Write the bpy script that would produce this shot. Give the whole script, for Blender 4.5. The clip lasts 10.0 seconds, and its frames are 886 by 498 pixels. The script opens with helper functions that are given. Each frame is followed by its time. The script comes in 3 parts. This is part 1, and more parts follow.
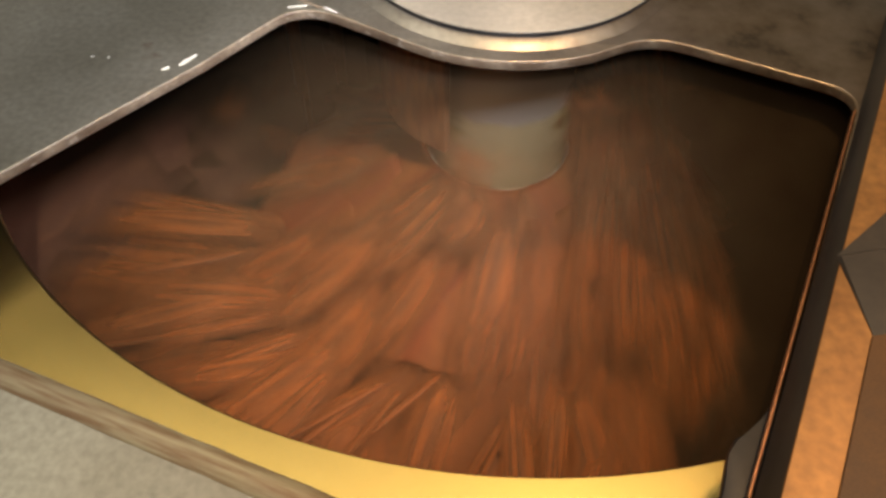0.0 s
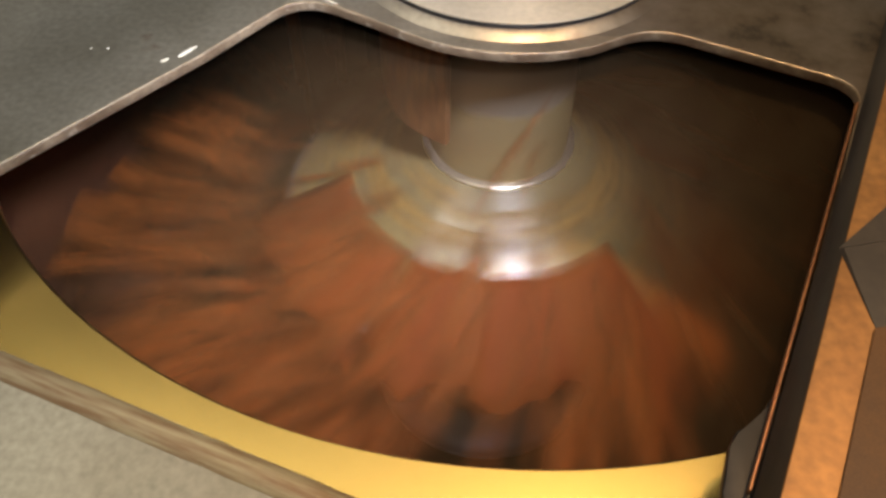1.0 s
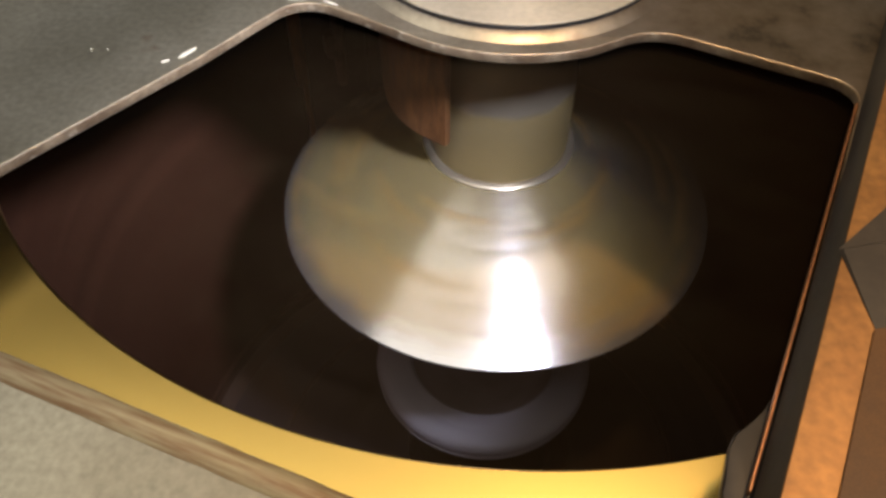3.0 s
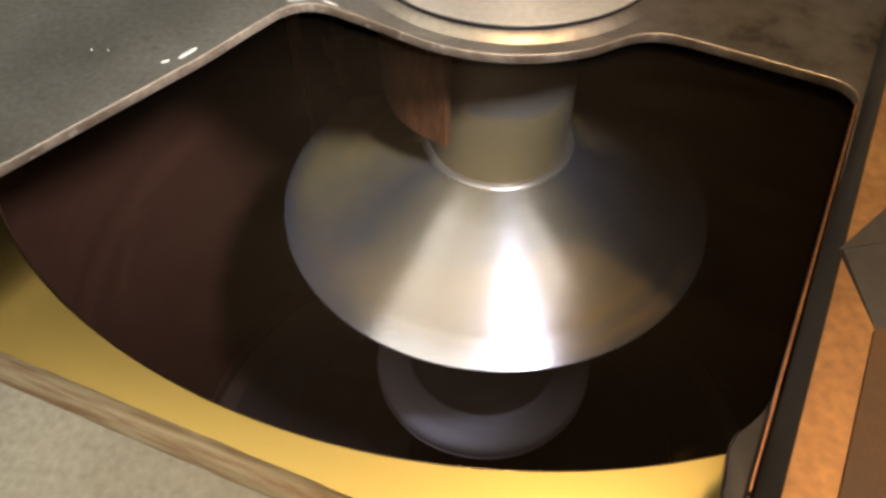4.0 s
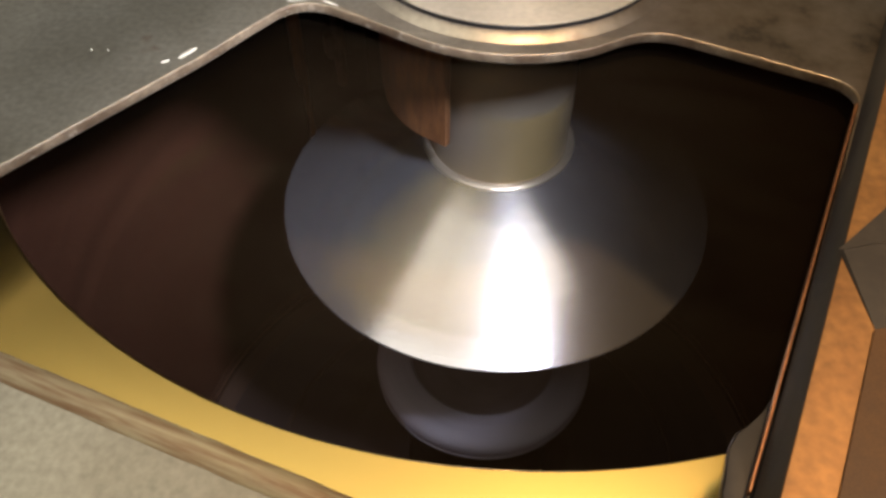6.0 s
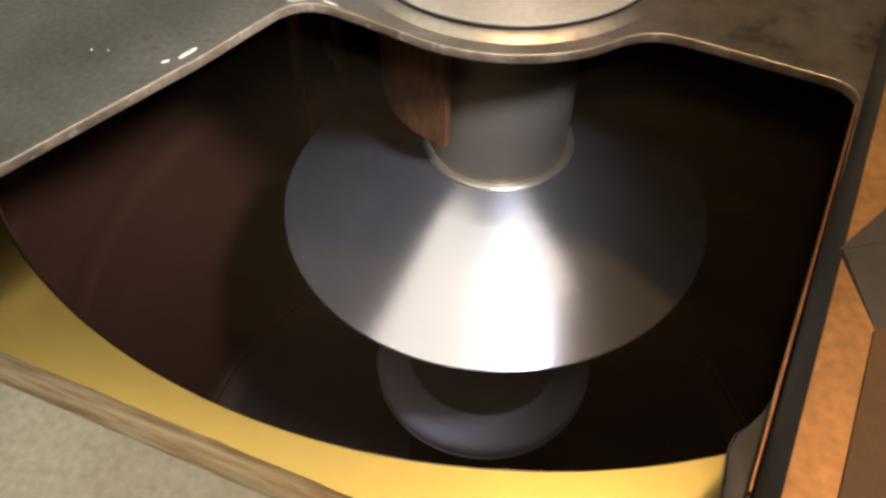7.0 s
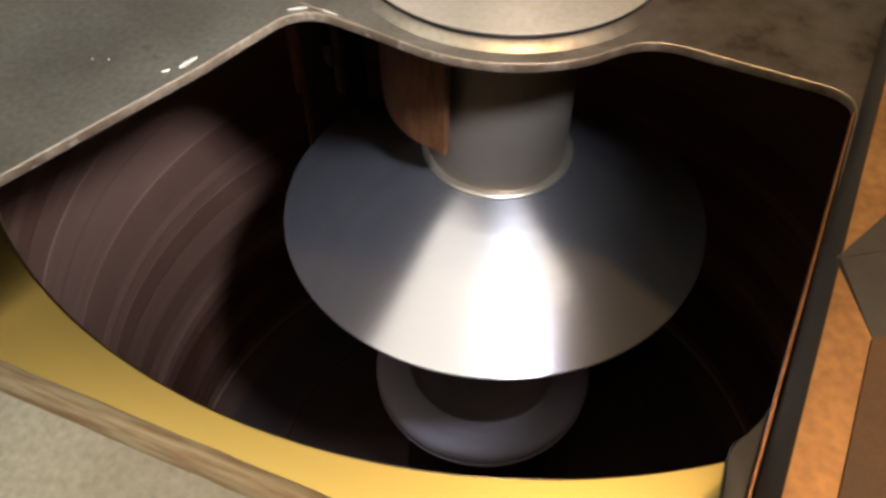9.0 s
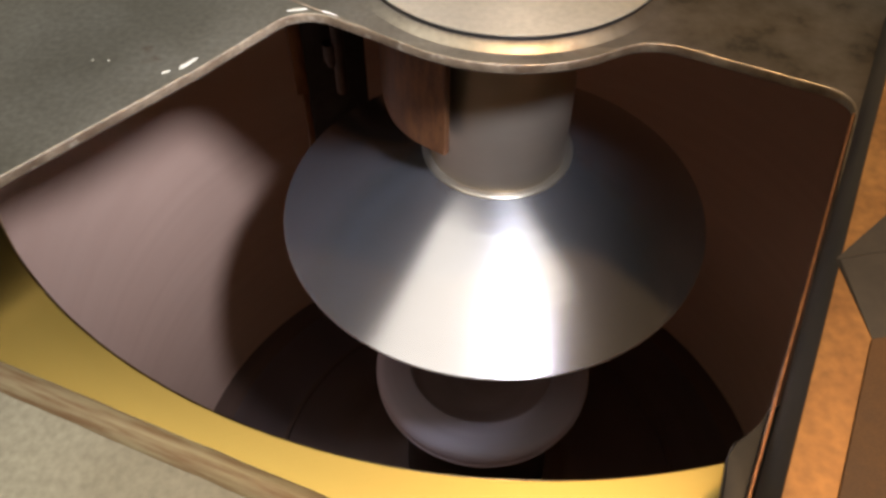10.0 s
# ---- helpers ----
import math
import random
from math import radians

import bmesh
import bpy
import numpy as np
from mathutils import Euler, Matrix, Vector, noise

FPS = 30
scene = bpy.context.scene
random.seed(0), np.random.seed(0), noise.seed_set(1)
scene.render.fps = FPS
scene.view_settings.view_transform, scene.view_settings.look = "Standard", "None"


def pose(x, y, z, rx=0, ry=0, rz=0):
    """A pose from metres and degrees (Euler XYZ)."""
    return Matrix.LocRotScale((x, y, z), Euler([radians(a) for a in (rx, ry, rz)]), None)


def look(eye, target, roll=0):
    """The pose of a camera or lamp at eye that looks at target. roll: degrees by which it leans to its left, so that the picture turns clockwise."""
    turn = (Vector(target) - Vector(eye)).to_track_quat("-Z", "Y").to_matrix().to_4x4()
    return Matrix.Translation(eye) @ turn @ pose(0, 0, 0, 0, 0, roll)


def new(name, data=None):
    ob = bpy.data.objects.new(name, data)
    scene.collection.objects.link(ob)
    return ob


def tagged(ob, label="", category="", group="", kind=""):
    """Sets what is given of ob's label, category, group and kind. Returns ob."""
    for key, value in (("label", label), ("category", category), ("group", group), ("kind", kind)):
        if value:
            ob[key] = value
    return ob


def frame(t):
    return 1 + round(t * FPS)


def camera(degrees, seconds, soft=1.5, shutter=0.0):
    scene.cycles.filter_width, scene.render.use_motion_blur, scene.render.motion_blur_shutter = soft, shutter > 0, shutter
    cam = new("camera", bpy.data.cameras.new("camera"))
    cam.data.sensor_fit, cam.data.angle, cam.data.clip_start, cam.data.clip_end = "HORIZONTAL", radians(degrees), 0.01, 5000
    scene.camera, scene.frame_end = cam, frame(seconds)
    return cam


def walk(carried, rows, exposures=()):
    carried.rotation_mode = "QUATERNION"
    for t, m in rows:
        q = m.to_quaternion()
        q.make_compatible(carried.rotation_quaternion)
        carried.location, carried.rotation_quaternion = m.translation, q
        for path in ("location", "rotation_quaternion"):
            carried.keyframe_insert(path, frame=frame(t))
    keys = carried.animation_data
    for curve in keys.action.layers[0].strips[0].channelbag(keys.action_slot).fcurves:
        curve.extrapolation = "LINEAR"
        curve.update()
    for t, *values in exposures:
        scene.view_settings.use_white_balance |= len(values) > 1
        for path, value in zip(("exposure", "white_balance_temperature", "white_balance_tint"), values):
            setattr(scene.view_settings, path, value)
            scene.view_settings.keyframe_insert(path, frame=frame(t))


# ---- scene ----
cam = camera(57.32, 10.0, soft=3.0, shutter=0.9)
EYE = Vector((0.0, -0.9152, 0.5083))
PAN, TILT, ROLL = -5.0865, 49.0485, 0.0795


def aim(s):
    """The camera's pose; s: how far it has sunk and turned down, 1 for its lowest stand."""
    a, b = radians(PAN - 0.072 * s), radians(TILT + 0.463 * s)
    way = Vector((math.sin(a) * math.cos(b), math.cos(a) * math.cos(b), -math.sin(b)))
    eye = EYE - Vector((0, 0, 0.004 * s))
    return look(eye, eye + way, ROLL)


walk(cam, [(t, aim(s)) for t, s in (
    (0.0, 0.32), (0.25, 0.58), (0.5, 0.85), (0.75, 1.05), (1.0, 1.14), (1.5, 1.06), (2.5, 1.05), (4.0, 1.0), (5.5, 1.0), (7.0, 1.0),
    (7.5, 0.9), (8.0, 0.58), (8.5, 0.27), (9.0, 0.1), (9.5, 0.0), (10.0, 0.0))])

# ---- light ----
world = bpy.data.worlds.new("world")
scene.world = world
world.use_nodes = True
world.node_tree.nodes["Background"].inputs[0].default_value = (0.9, 0.95, 1.0, 1)
world.node_tree.nodes["Background"].inputs[1].default_value = 0.02


def area(name, at, target, power, size, colour):
    data = bpy.data.lights.new(name, "AREA")
    data.shape, data.size, data.energy, data.color = "DISK", size, power, colour
    lamp = new(name, data)
    lamp.matrix_world = look(at, target)
    return lamp


# hand lamp over the hatch and the lit ceiling of the hall
lamp = area("work_lamp", (0.30, -0.755, 0.75), (-0.69, 0.24, -0.66), 4.0, 0.13, (0.73, 0.78, 1.0))
lamp.data.spread = radians(53)
panel = area("ceiling_panel", (-0.3, -0.9, 2.9), (-0.3, -0.9, 0.0), 100, 1.0, (1.0, 0.93, 0.83))
panel.data.shape, panel.data.size, panel.data.size_y = "RECTANGLE", 4.6, 3.6
# warm spotlight straight above the hatch
spot = bpy.data.lights.new("warm_spotlight", "SPOT")
spot.energy, spot.color, spot.shadow_soft_size, spot.spot_size, spot.spot_blend = 200, (1.0, 0.61, 0.27), 0.10, radians(22), 0.5
new("warm_spotlight", spot).matrix_world = look((0.36, -0.26, 2.6), (0.10, -0.40, 0.0))

# ---- materials ----


def material(name, base, rough=0.5, metal=0.0, noise_scale=8.0, amount=0.25, fine=60.0, bump=0.1, second=None, stretch=(1, 1, 1), coat=0.0, aniso=0.0, turn=0.25, spots=0.0, spot_colour=(0.1, 0.05, 0.02), spot_scale=20.0, swing=0.12):
    """Surface with broad stains, fine grain and relief; second: the colour of the stains; spots: rust or dirt flecks."""
    m = bpy.data.materials.new(name)
    m.use_nodes = True
    n, l = m.node_tree.nodes, m.node_tree.links
    bsdf = n["Principled BSDF"]
    co = n.new("ShaderNodeTexCoord")
    mp = n.new("ShaderNodeMapping")
    mp.inputs["Scale"].default_value = stretch
    l.new(co.outputs["Object"], mp.inputs["Vector"])
    big, small = n.new("ShaderNodeTexNoise"), n.new("ShaderNodeTexNoise")
    big.inputs["Scale"].default_value, big.inputs["Detail"].default_value = noise_scale, 6
    small.inputs["Scale"].default_value, small.inputs["Detail"].default_value = fine, 4
    l.new(mp.outputs[0], big.inputs["Vector"])
    l.new(mp.outputs[0], small.inputs["Vector"])
    second = second or tuple(c * (1 - amount * 1.6) for c in base)
    ramp = n.new("ShaderNodeValToRGB")
    ramp.color_ramp.elements[0].position, ramp.color_ramp.elements[1].position = 0.38, 0.62
    ramp.color_ramp.elements[0].color, ramp.color_ramp.elements[1].color = (*second, 1), (*base, 1)
    l.new(big.outputs["Fac"], ramp.inputs[0])
    mix = n.new("ShaderNodeMix")
    mix.data_type, mix.blend_type = "RGBA", "OVERLAY"
    mix.inputs[0].default_value = min(1.0, amount * 1.5)
    l.new(ramp.outputs[0], mix.inputs[6])
    l.new(small.outputs["Fac"], mix.inputs[7])
    colour = mix.outputs[2]
    if spots:
        fleck = n.new("ShaderNodeTexNoise")
        fleck.inputs["Scale"].default_value, fleck.inputs["Detail"].default_value = spot_scale, 8
        l.new(co.outputs["Object"], fleck.inputs["Vector"])
        pick = n.new("ShaderNodeValToRGB")
        pick.color_ramp.elements[0].position, pick.color_ramp.elements[1].position = 0.66 - spots, 0.74 - spots
        l.new(fleck.outputs["Fac"], pick.inputs[0])
        over = n.new("ShaderNodeMix")
        over.data_type = "RGBA"
        over.inputs[7].default_value = (*spot_colour, 1)
        l.new(pick.outputs[0], over.inputs[0])
        l.new(colour, over.inputs[6])
        colour = over.outputs[2]
    l.new(colour, bsdf.inputs["Base Color"])
    rr = n.new("ShaderNodeMapRange")
    rr.inputs["To Min"].default_value, rr.inputs["To Max"].default_value = max(0.04, rough - swing), min(1, rough + swing)
    l.new(big.outputs["Fac"], rr.inputs["Value"])
    l.new(rr.outputs[0], bsdf.inputs["Roughness"])
    bsdf.inputs["Metallic"].default_value = metal
    bsdf.inputs["Coat Weight"].default_value = coat
    if aniso:
        bsdf.inputs["Anisotropic"].default_value = aniso
        bsdf.inputs["Anisotropic Rotation"].default_value = turn
        tan = n.new("ShaderNodeTangent")
        tan.direction_type, tan.axis = "RADIAL", "Z"
        l.new(tan.outputs[0], bsdf.inputs["Tangent"])
    if bump:
        b = n.new("ShaderNodeBump")
        b.inputs["Strength"].default_value, b.inputs["Distance"].default_value = bump, 0.002
        l.new(small.outputs["Fac"], b.inputs["Height"])
        l.new(b.outputs[0], bsdf.inputs["Normal"])
    return m


COVER = material("worn_cover_steel", (0.40, 0.37, 0.285), 0.32, 0.85, 3.5, 0.25, 150, 0.06, (0.255, 0.23, 0.165), spots=0.015, spot_colour=(0.16, 0.10, 0.06), spot_scale=14)
EDGE = material("scuffed_edge_steel", (0.20, 0.145, 0.085), 0.55, 0.25, 24, 0.4, 160, 0.4, (0.11, 0.07, 0.037), spots=0.04, spot_colour=(0.30, 0.24, 0.16), spot_scale=60)
RUST = material("rusty_rim_steel", (0.38, 0.34, 0.23), 0.5, 0.3, 40, 0.35, 130, 0.3, (0.30, 0.20, 0.11), spots=0.05, spot_colour=(0.20, 0.09, 0.04), spot_scale=70)


def darkened(m, brown):
    """Shadow over the plate's far right part, painted brown with an uneven front."""
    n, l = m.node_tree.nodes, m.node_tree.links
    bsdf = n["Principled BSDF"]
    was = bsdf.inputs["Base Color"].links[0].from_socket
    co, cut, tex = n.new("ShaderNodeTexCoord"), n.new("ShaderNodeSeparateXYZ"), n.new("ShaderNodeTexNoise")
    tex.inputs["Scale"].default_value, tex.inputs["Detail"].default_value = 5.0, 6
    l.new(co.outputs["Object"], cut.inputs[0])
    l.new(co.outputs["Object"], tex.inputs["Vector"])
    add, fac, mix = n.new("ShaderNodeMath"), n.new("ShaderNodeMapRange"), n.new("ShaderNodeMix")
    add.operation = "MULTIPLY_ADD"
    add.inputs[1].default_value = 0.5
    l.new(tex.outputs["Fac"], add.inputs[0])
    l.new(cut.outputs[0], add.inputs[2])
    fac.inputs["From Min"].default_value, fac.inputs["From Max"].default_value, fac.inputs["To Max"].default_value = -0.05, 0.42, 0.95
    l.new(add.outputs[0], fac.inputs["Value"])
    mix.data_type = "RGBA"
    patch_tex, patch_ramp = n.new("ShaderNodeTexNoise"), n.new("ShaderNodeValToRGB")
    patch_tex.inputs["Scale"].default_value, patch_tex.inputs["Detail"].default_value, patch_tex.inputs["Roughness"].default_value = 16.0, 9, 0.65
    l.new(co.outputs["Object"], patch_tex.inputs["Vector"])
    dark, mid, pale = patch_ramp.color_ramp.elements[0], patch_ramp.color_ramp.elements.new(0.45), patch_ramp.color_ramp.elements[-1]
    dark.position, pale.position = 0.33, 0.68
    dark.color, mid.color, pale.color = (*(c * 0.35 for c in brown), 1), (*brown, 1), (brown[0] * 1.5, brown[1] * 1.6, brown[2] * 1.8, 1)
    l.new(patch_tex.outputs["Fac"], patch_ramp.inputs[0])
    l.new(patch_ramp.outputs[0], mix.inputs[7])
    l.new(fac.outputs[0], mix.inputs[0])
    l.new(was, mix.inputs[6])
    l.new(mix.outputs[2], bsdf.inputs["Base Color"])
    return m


# the brown at the cover's right stands in for a shadow
darkened(COVER, (0.16, 0.12, 0.08))

def swept(m, pale, brown, turn):
    """Stains drawn out along the straight rim."""
    n, l = m.node_tree.nodes, m.node_tree.links
    co, mp = n.new("ShaderNodeTexCoord"), n.new("ShaderNodeMapping")
    mp.vector_type = "TEXTURE"
    mp.inputs["Rotation"].default_value = (0, 0, turn)
    mp.inputs["Scale"].default_value = (0.045, 0.0035, 0.012)
    l.new(co.outputs["Object"], mp.inputs[0])
    tex, ramp = n.new("ShaderNodeTexNoise"), n.new("ShaderNodeValToRGB")
    tex.inputs["Scale"].default_value, tex.inputs["Detail"].default_value = 1.0, 7
    l.new(mp.outputs[0], tex.inputs["Vector"])
    ramp.color_ramp.elements[0].position, ramp.color_ramp.elements[1].position = 0.34, 0.66
    ramp.color_ramp.elements[0].color, ramp.color_ramp.elements[1].color = (*brown, 1), (*pale, 1)
    l.new(tex.outputs["Fac"], ramp.inputs[0])
    l.new(ramp.outputs[0], n["Principled BSDF"].inputs["Base Color"])


swept(RUST, (0.27, 0.225, 0.125), (0.16, 0.095, 0.042), radians(-17.5))
DISK = material("pale_housing_steel", (0.25, 0.215, 0.15), 0.5, 0.3, 6, 0.15, 140, 0.05)
# amber base colour takes in the warm light on the syrup-stained lip
LIP = material("warm_lit_stained_lip_steel", (0.64, 0.46, 0.135), 0.27, 1.0, 4, 0.1, 60, 0.01, (0.51, 0.35, 0.09), swing=0.06)
CONE = material("brushed_stainless", (0.50, 0.49, 0.495), 0.235, 0.9, 7, 0.08, 160, 0.02, (0.45, 0.44, 0.445), aniso=0.15, swing=0.04)


def turned(m, depth):
    """Fine scratches that run round the axis."""
    n, l = m.node_tree.nodes, m.node_tree.links
    co, cut, turn, join = n.new("ShaderNodeTexCoord"), n.new("ShaderNodeSeparateXYZ"), n.new("ShaderNodeMath"), n.new("ShaderNodeCombineXYZ")
    turn.operation = "ARCTAN2"
    l.new(co.outputs["Object"], cut.inputs[0])
    l.new(cut.outputs[1], turn.inputs[0])
    l.new(cut.outputs[0], turn.inputs[1])
    l.new(turn.outputs[0], join.inputs[0])
    high = n.new("ShaderNodeMath")
    high.operation = "MULTIPLY"
    high.inputs[1].default_value = 420.0
    l.new(cut.outputs[2], high.inputs[0])
    l.new(high.outputs[0], join.inputs[1])
    tex, b = n.new("ShaderNodeTexNoise"), n.new("ShaderNodeBump")
    tex.inputs["Scale"].default_value, tex.inputs["Detail"].default_value = 1.0, 5
    l.new(join.outputs[0], tex.inputs["Vector"])
    b.inputs["Strength"].default_value, b.inputs["Distance"].default_value = depth, 0.002
    l.new(tex.outputs["Fac"], b.inputs["Height"])
    l.new(b.outputs[0], n["Principled BSDF"].inputs["Normal"])


turned(CONE, 0.05)
SLEEVE = material("syrup_filmed_sleeve_steel", (0.53, 0.46, 0.35), 0.34, 0.8, 9, 0.08, 90, 0.0, (0.48, 0.41, 0.30))
HUB = material("grey_hub_steel", (0.50, 0.46, 0.50), 0.6, 0.3, 9, 0.2, 90, 0.05)
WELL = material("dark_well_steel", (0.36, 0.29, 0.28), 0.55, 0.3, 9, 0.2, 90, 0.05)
FLOOR = material("dark_brown_floor", (0.062, 0.045, 0.042), 0.3, 0.1, 7, 0.3, 50, 0.08, (0.07, 0.047, 0.036), coat=0.3)
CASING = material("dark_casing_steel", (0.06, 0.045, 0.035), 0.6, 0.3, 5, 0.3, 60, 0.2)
SUGAR = material("damp_sugar", (0.62, 0.41, 0.29), 0.65, 0.0, 9, 0.12, 240, 0.25, (0.55, 0.35, 0.245), stretch=(1, 1, 4))
SYRUP = material("dark_syrup_film", (0.105, 0.037, 0.018), 0.42, 0.0, 9, 0.3, 120, 0.1, (0.075, 0.027, 0.014), stretch=(1, 1, 6))
SYRUP.node_tree.nodes["Principled BSDF"].inputs["Alpha"].default_value = 0.52


def soft(name, base, second, peak, streak, rough=0.5, spread=(1.3, 8.0, 1.0)):
    """Drops and vapour: thins out towards the ends and sides of its piece and is streaked along it."""
    m = material(name, base, rough, 0.0, 3.0, 0.35, 11, 0.0, second, stretch=(0.5, 3, 3))
    n, l = m.node_tree.nodes, m.node_tree.links
    co = n.new("ShaderNodeTexCoord")
    cut = n.new("ShaderNodeSeparateXYZ")
    l.new(co.outputs["Object"], cut.inputs[0])

    def calc(op, a, b=0.0):
        q = n.new("ShaderNodeMath")
        q.operation = op
        for k, v in enumerate((a, b)):
            if isinstance(v, (int, float)):
                q.inputs[k].default_value = v
            else:
                l.new(v, q.inputs[k])
        return q.outputs[0]

    ends = calc("MAXIMUM", calc("MULTIPLY", calc("MULTIPLY", cut.outputs[0], calc("SUBTRACT", 1.0, cut.outputs[0])), 4.0), 0.0)
    across = calc("MULTIPLY", cut.outputs[1], 2.0)
    sides = calc("MAXIMUM", calc("SUBTRACT", 1.0, calc("MULTIPLY", across, across)), 0.0)
    info = n.new("ShaderNodeObjectInfo")
    mp = n.new("ShaderNodeMapping")
    mp.inputs["Scale"].default_value = spread
    l.new(co.outputs["Object"], mp.inputs[0])
    tex = n.new("ShaderNodeTexNoise")
    tex.noise_dimensions = "4D"
    tex.inputs["Scale"].default_value, tex.inputs["Detail"].default_value = 2.0, 3
    l.new(mp.outputs[0], tex.inputs["Vector"])
    l.new(calc("MULTIPLY", info.outputs["Random"], 40.0), tex.inputs["W"])
    lines = n.new("ShaderNodeMapRange")
    lines.inputs["From Min"].default_value, lines.inputs["From Max"].default_value = 0.5 - streak, 0.5 + streak
    l.new(tex.outputs["Fac"], lines.inputs["Value"])
    l.new(calc("MULTIPLY", calc("MULTIPLY", calc("MULTIPLY", ends, sides), lines.outputs[0]), peak), n["Principled BSDF"].inputs["Alpha"])
    return m


SPRAY = soft("massecuite_spray", (0.25, 0.065, 0.009), (0.125, 0.036, 0.005), 2.0, 0.55, 0.7, (0.7, 3.4, 1.0))
MIST = soft("brown_mist", (0.20, 0.070, 0.020), (0.15, 0.050, 0.014), 0.42, 0.5, 0.9, (1.2, 2.0, 1.0))
GLAZE = material("amber_syrup_glaze", (0.50, 0.37, 0.12), 0.3, 0.0, 12.0, 0.2, 60, 0.05, (0.40, 0.29, 0.09))
GLAZE.node_tree.nodes["Principled BSDF"].inputs["Alpha"].default_value = 0.32
SHEET = material("massecuite_sheet", (0.15, 0.030, 0.003), 0.7, 0.0, 2.2, 0.25, 40, 0.0, (0.165, 0.043, 0.004), stretch=(0.8, 4, 4))
RESIDUE = material("golden_syrup_residue", (0.50, 0.30, 0.08), 0.4, 0.0, 14.0, 0.35, 60, 0.1, (0.36, 0.17, 0.035))
RESIDUE.node_tree.nodes["Principled BSDF"].inputs["Alpha"].default_value = 0.5
for m in (SHEET, SPRAY):
    m.node_tree.nodes["Principled BSDF"].inputs["Specular IOR Level"].default_value = 0.2
STEAM = soft("pale_steam", (0.62, 0.38, 0.18), (0.56, 0.34, 0.16), 0.055, 0.45, 0.9, (1.5, 1.5, 1.0))
# faint haze added to lift the blacks as lens glare does, not vapour
GLARE_HAZE = soft("glare_haze", (0.62, 0.40, 0.20), (0.56, 0.36, 0.18), 0.016, 0.45, 0.9, (1.5, 1.5, 1.0))
PLATE = material("brown_worn_plate", (0.20, 0.082, 0.027), 0.5, 0.2, 20, 0.4, 150, 0.2, (0.12, 0.046, 0.016), stretch=(5, 5, 1))
COPPER = material("lit_bar_top_steel", (0.26, 0.125, 0.036), 0.5, 0.5, 16, 0.3, 130, 0.1, (0.19, 0.085, 0.023), spots=0.03, spot_colour=(0.2, 0.1, 0.05))
PLATEBROWN = material("brown_side_plate_steel", (0.095, 0.043, 0.012), 0.7, 0.1, 6, 0.25, 130, 0.1, (0.075, 0.034, 0.010), stretch=(6, 6, 1))
GUSSET = material("dark_gusset_steel", (0.038, 0.028, 0.019), 0.6, 0.2, 9, 0.25, 130, 0.1)
CRUST = material("brown_sugar_crust", (0.085, 0.042, 0.022), 0.7, 0.0, 20, 0.3, 120, 0.2)
PIPE = material("dark_brown_pipe", (0.09, 0.055, 0.04), 0.55, 0.2, 20, 0.3, 120, 0.1)
# darker copy of the bar's steel, for its shaded sides
SHADED_BAR = material("shaded_bar_steel", (0.045, 0.037, 0.026), 0.7, 0.1, 9, 0.25, 130, 0.1)
EDGE_STRIP = material("rusty_edge_strip_steel", (0.26, 0.115, 0.045), 0.4, 0.5, 60, 0.5, 160, 0.4, (0.22, 0.09, 0.04))
BLACK = material("black_plough_steel", (0.03, 0.025, 0.022), 0.5, 0.4, 10, 0.3, 80, 0.1)
WALLS = material("grey_hall_paint", (0.55, 0.55, 0.52), 0.8, 0.0, 1.0, 0.1, 20, 0.05)
CHIP = material("bare_bright_metal", (0.60, 0.56, 0.44), 0.4, 0.2, 30, 0.1, 90, 0.2)

# ---- builders ----


def link(name, bm, mat, parent=None, label="", smooth=True, extra=None):
    bmesh.ops.recalc_face_normals(bm, faces=bm.faces[:])
    me = bpy.data.meshes.new(name)
    bm.to_mesh(me)
    bm.free()
    me.materials.append(mat)
    if extra:
        me.materials.append(extra)
    if smooth:
        me.polygons.foreach_set("use_smooth", [True] * len(me.polygons))
        me.set_sharp_from_angle(angle=radians(35))
    ob = new(name, me)
    if parent:
        ob.parent = parent
    if label:
        tagged(ob, label)
    return ob


def part(name, bm, mat, parent, label=""):
    return link(name, bm, mat, parent, label)


def empty(name, at=(0, 0, 0)):
    ob = new(name)
    ob.location = at
    return ob


def lathe(profile, steps=96, start=0.0, sweep=360.0, closed=True):
    """A body turned about z from (radius, height) pairs; closed: the profile is a loop."""
    bm = bmesh.new()
    full = sweep >= 360
    count = steps if full else steps + 1
    rings = [[bm.verts.new((r * math.cos(a), r * math.sin(a), z)) for r, z in profile]
             for a in (radians(start + sweep * i / steps) for i in range(count))]
    m = len(profile)
    for i in range(steps):
        a, b = rings[i], rings[(i + 1) % count]
        for j in range(m if closed else m - 1):
            k = (j + 1) % m
            bm.faces.new((a[j], b[j], b[k], a[k]))
    if not full and closed:
        bm.faces.new(rings[0])
        bm.faces.new(rings[-1])
    bmesh.ops.remove_doubles(bm, verts=bm.verts[:], dist=1e-6)
    return bm


def slab(outline, low, high, bevel=0.0):
    """An upright prism over an outline of (x, y) pairs."""
    bm = bmesh.new()
    a = [bm.verts.new((x, y, low)) for x, y in outline]
    b = [bm.verts.new((x, y, high)) for x, y in outline]
    bm.faces.new(a)
    bm.faces.new(b)
    for i in range(len(a)):
        j = (i + 1) % len(a)
        bm.faces.new((a[i], a[j], b[j], b[i]))
    if bevel:
        bmesh.ops.bevel(bm, geom=bm.edges[:], offset=bevel, segments=2, affect="EDGES", profile=0.5)
    return bm


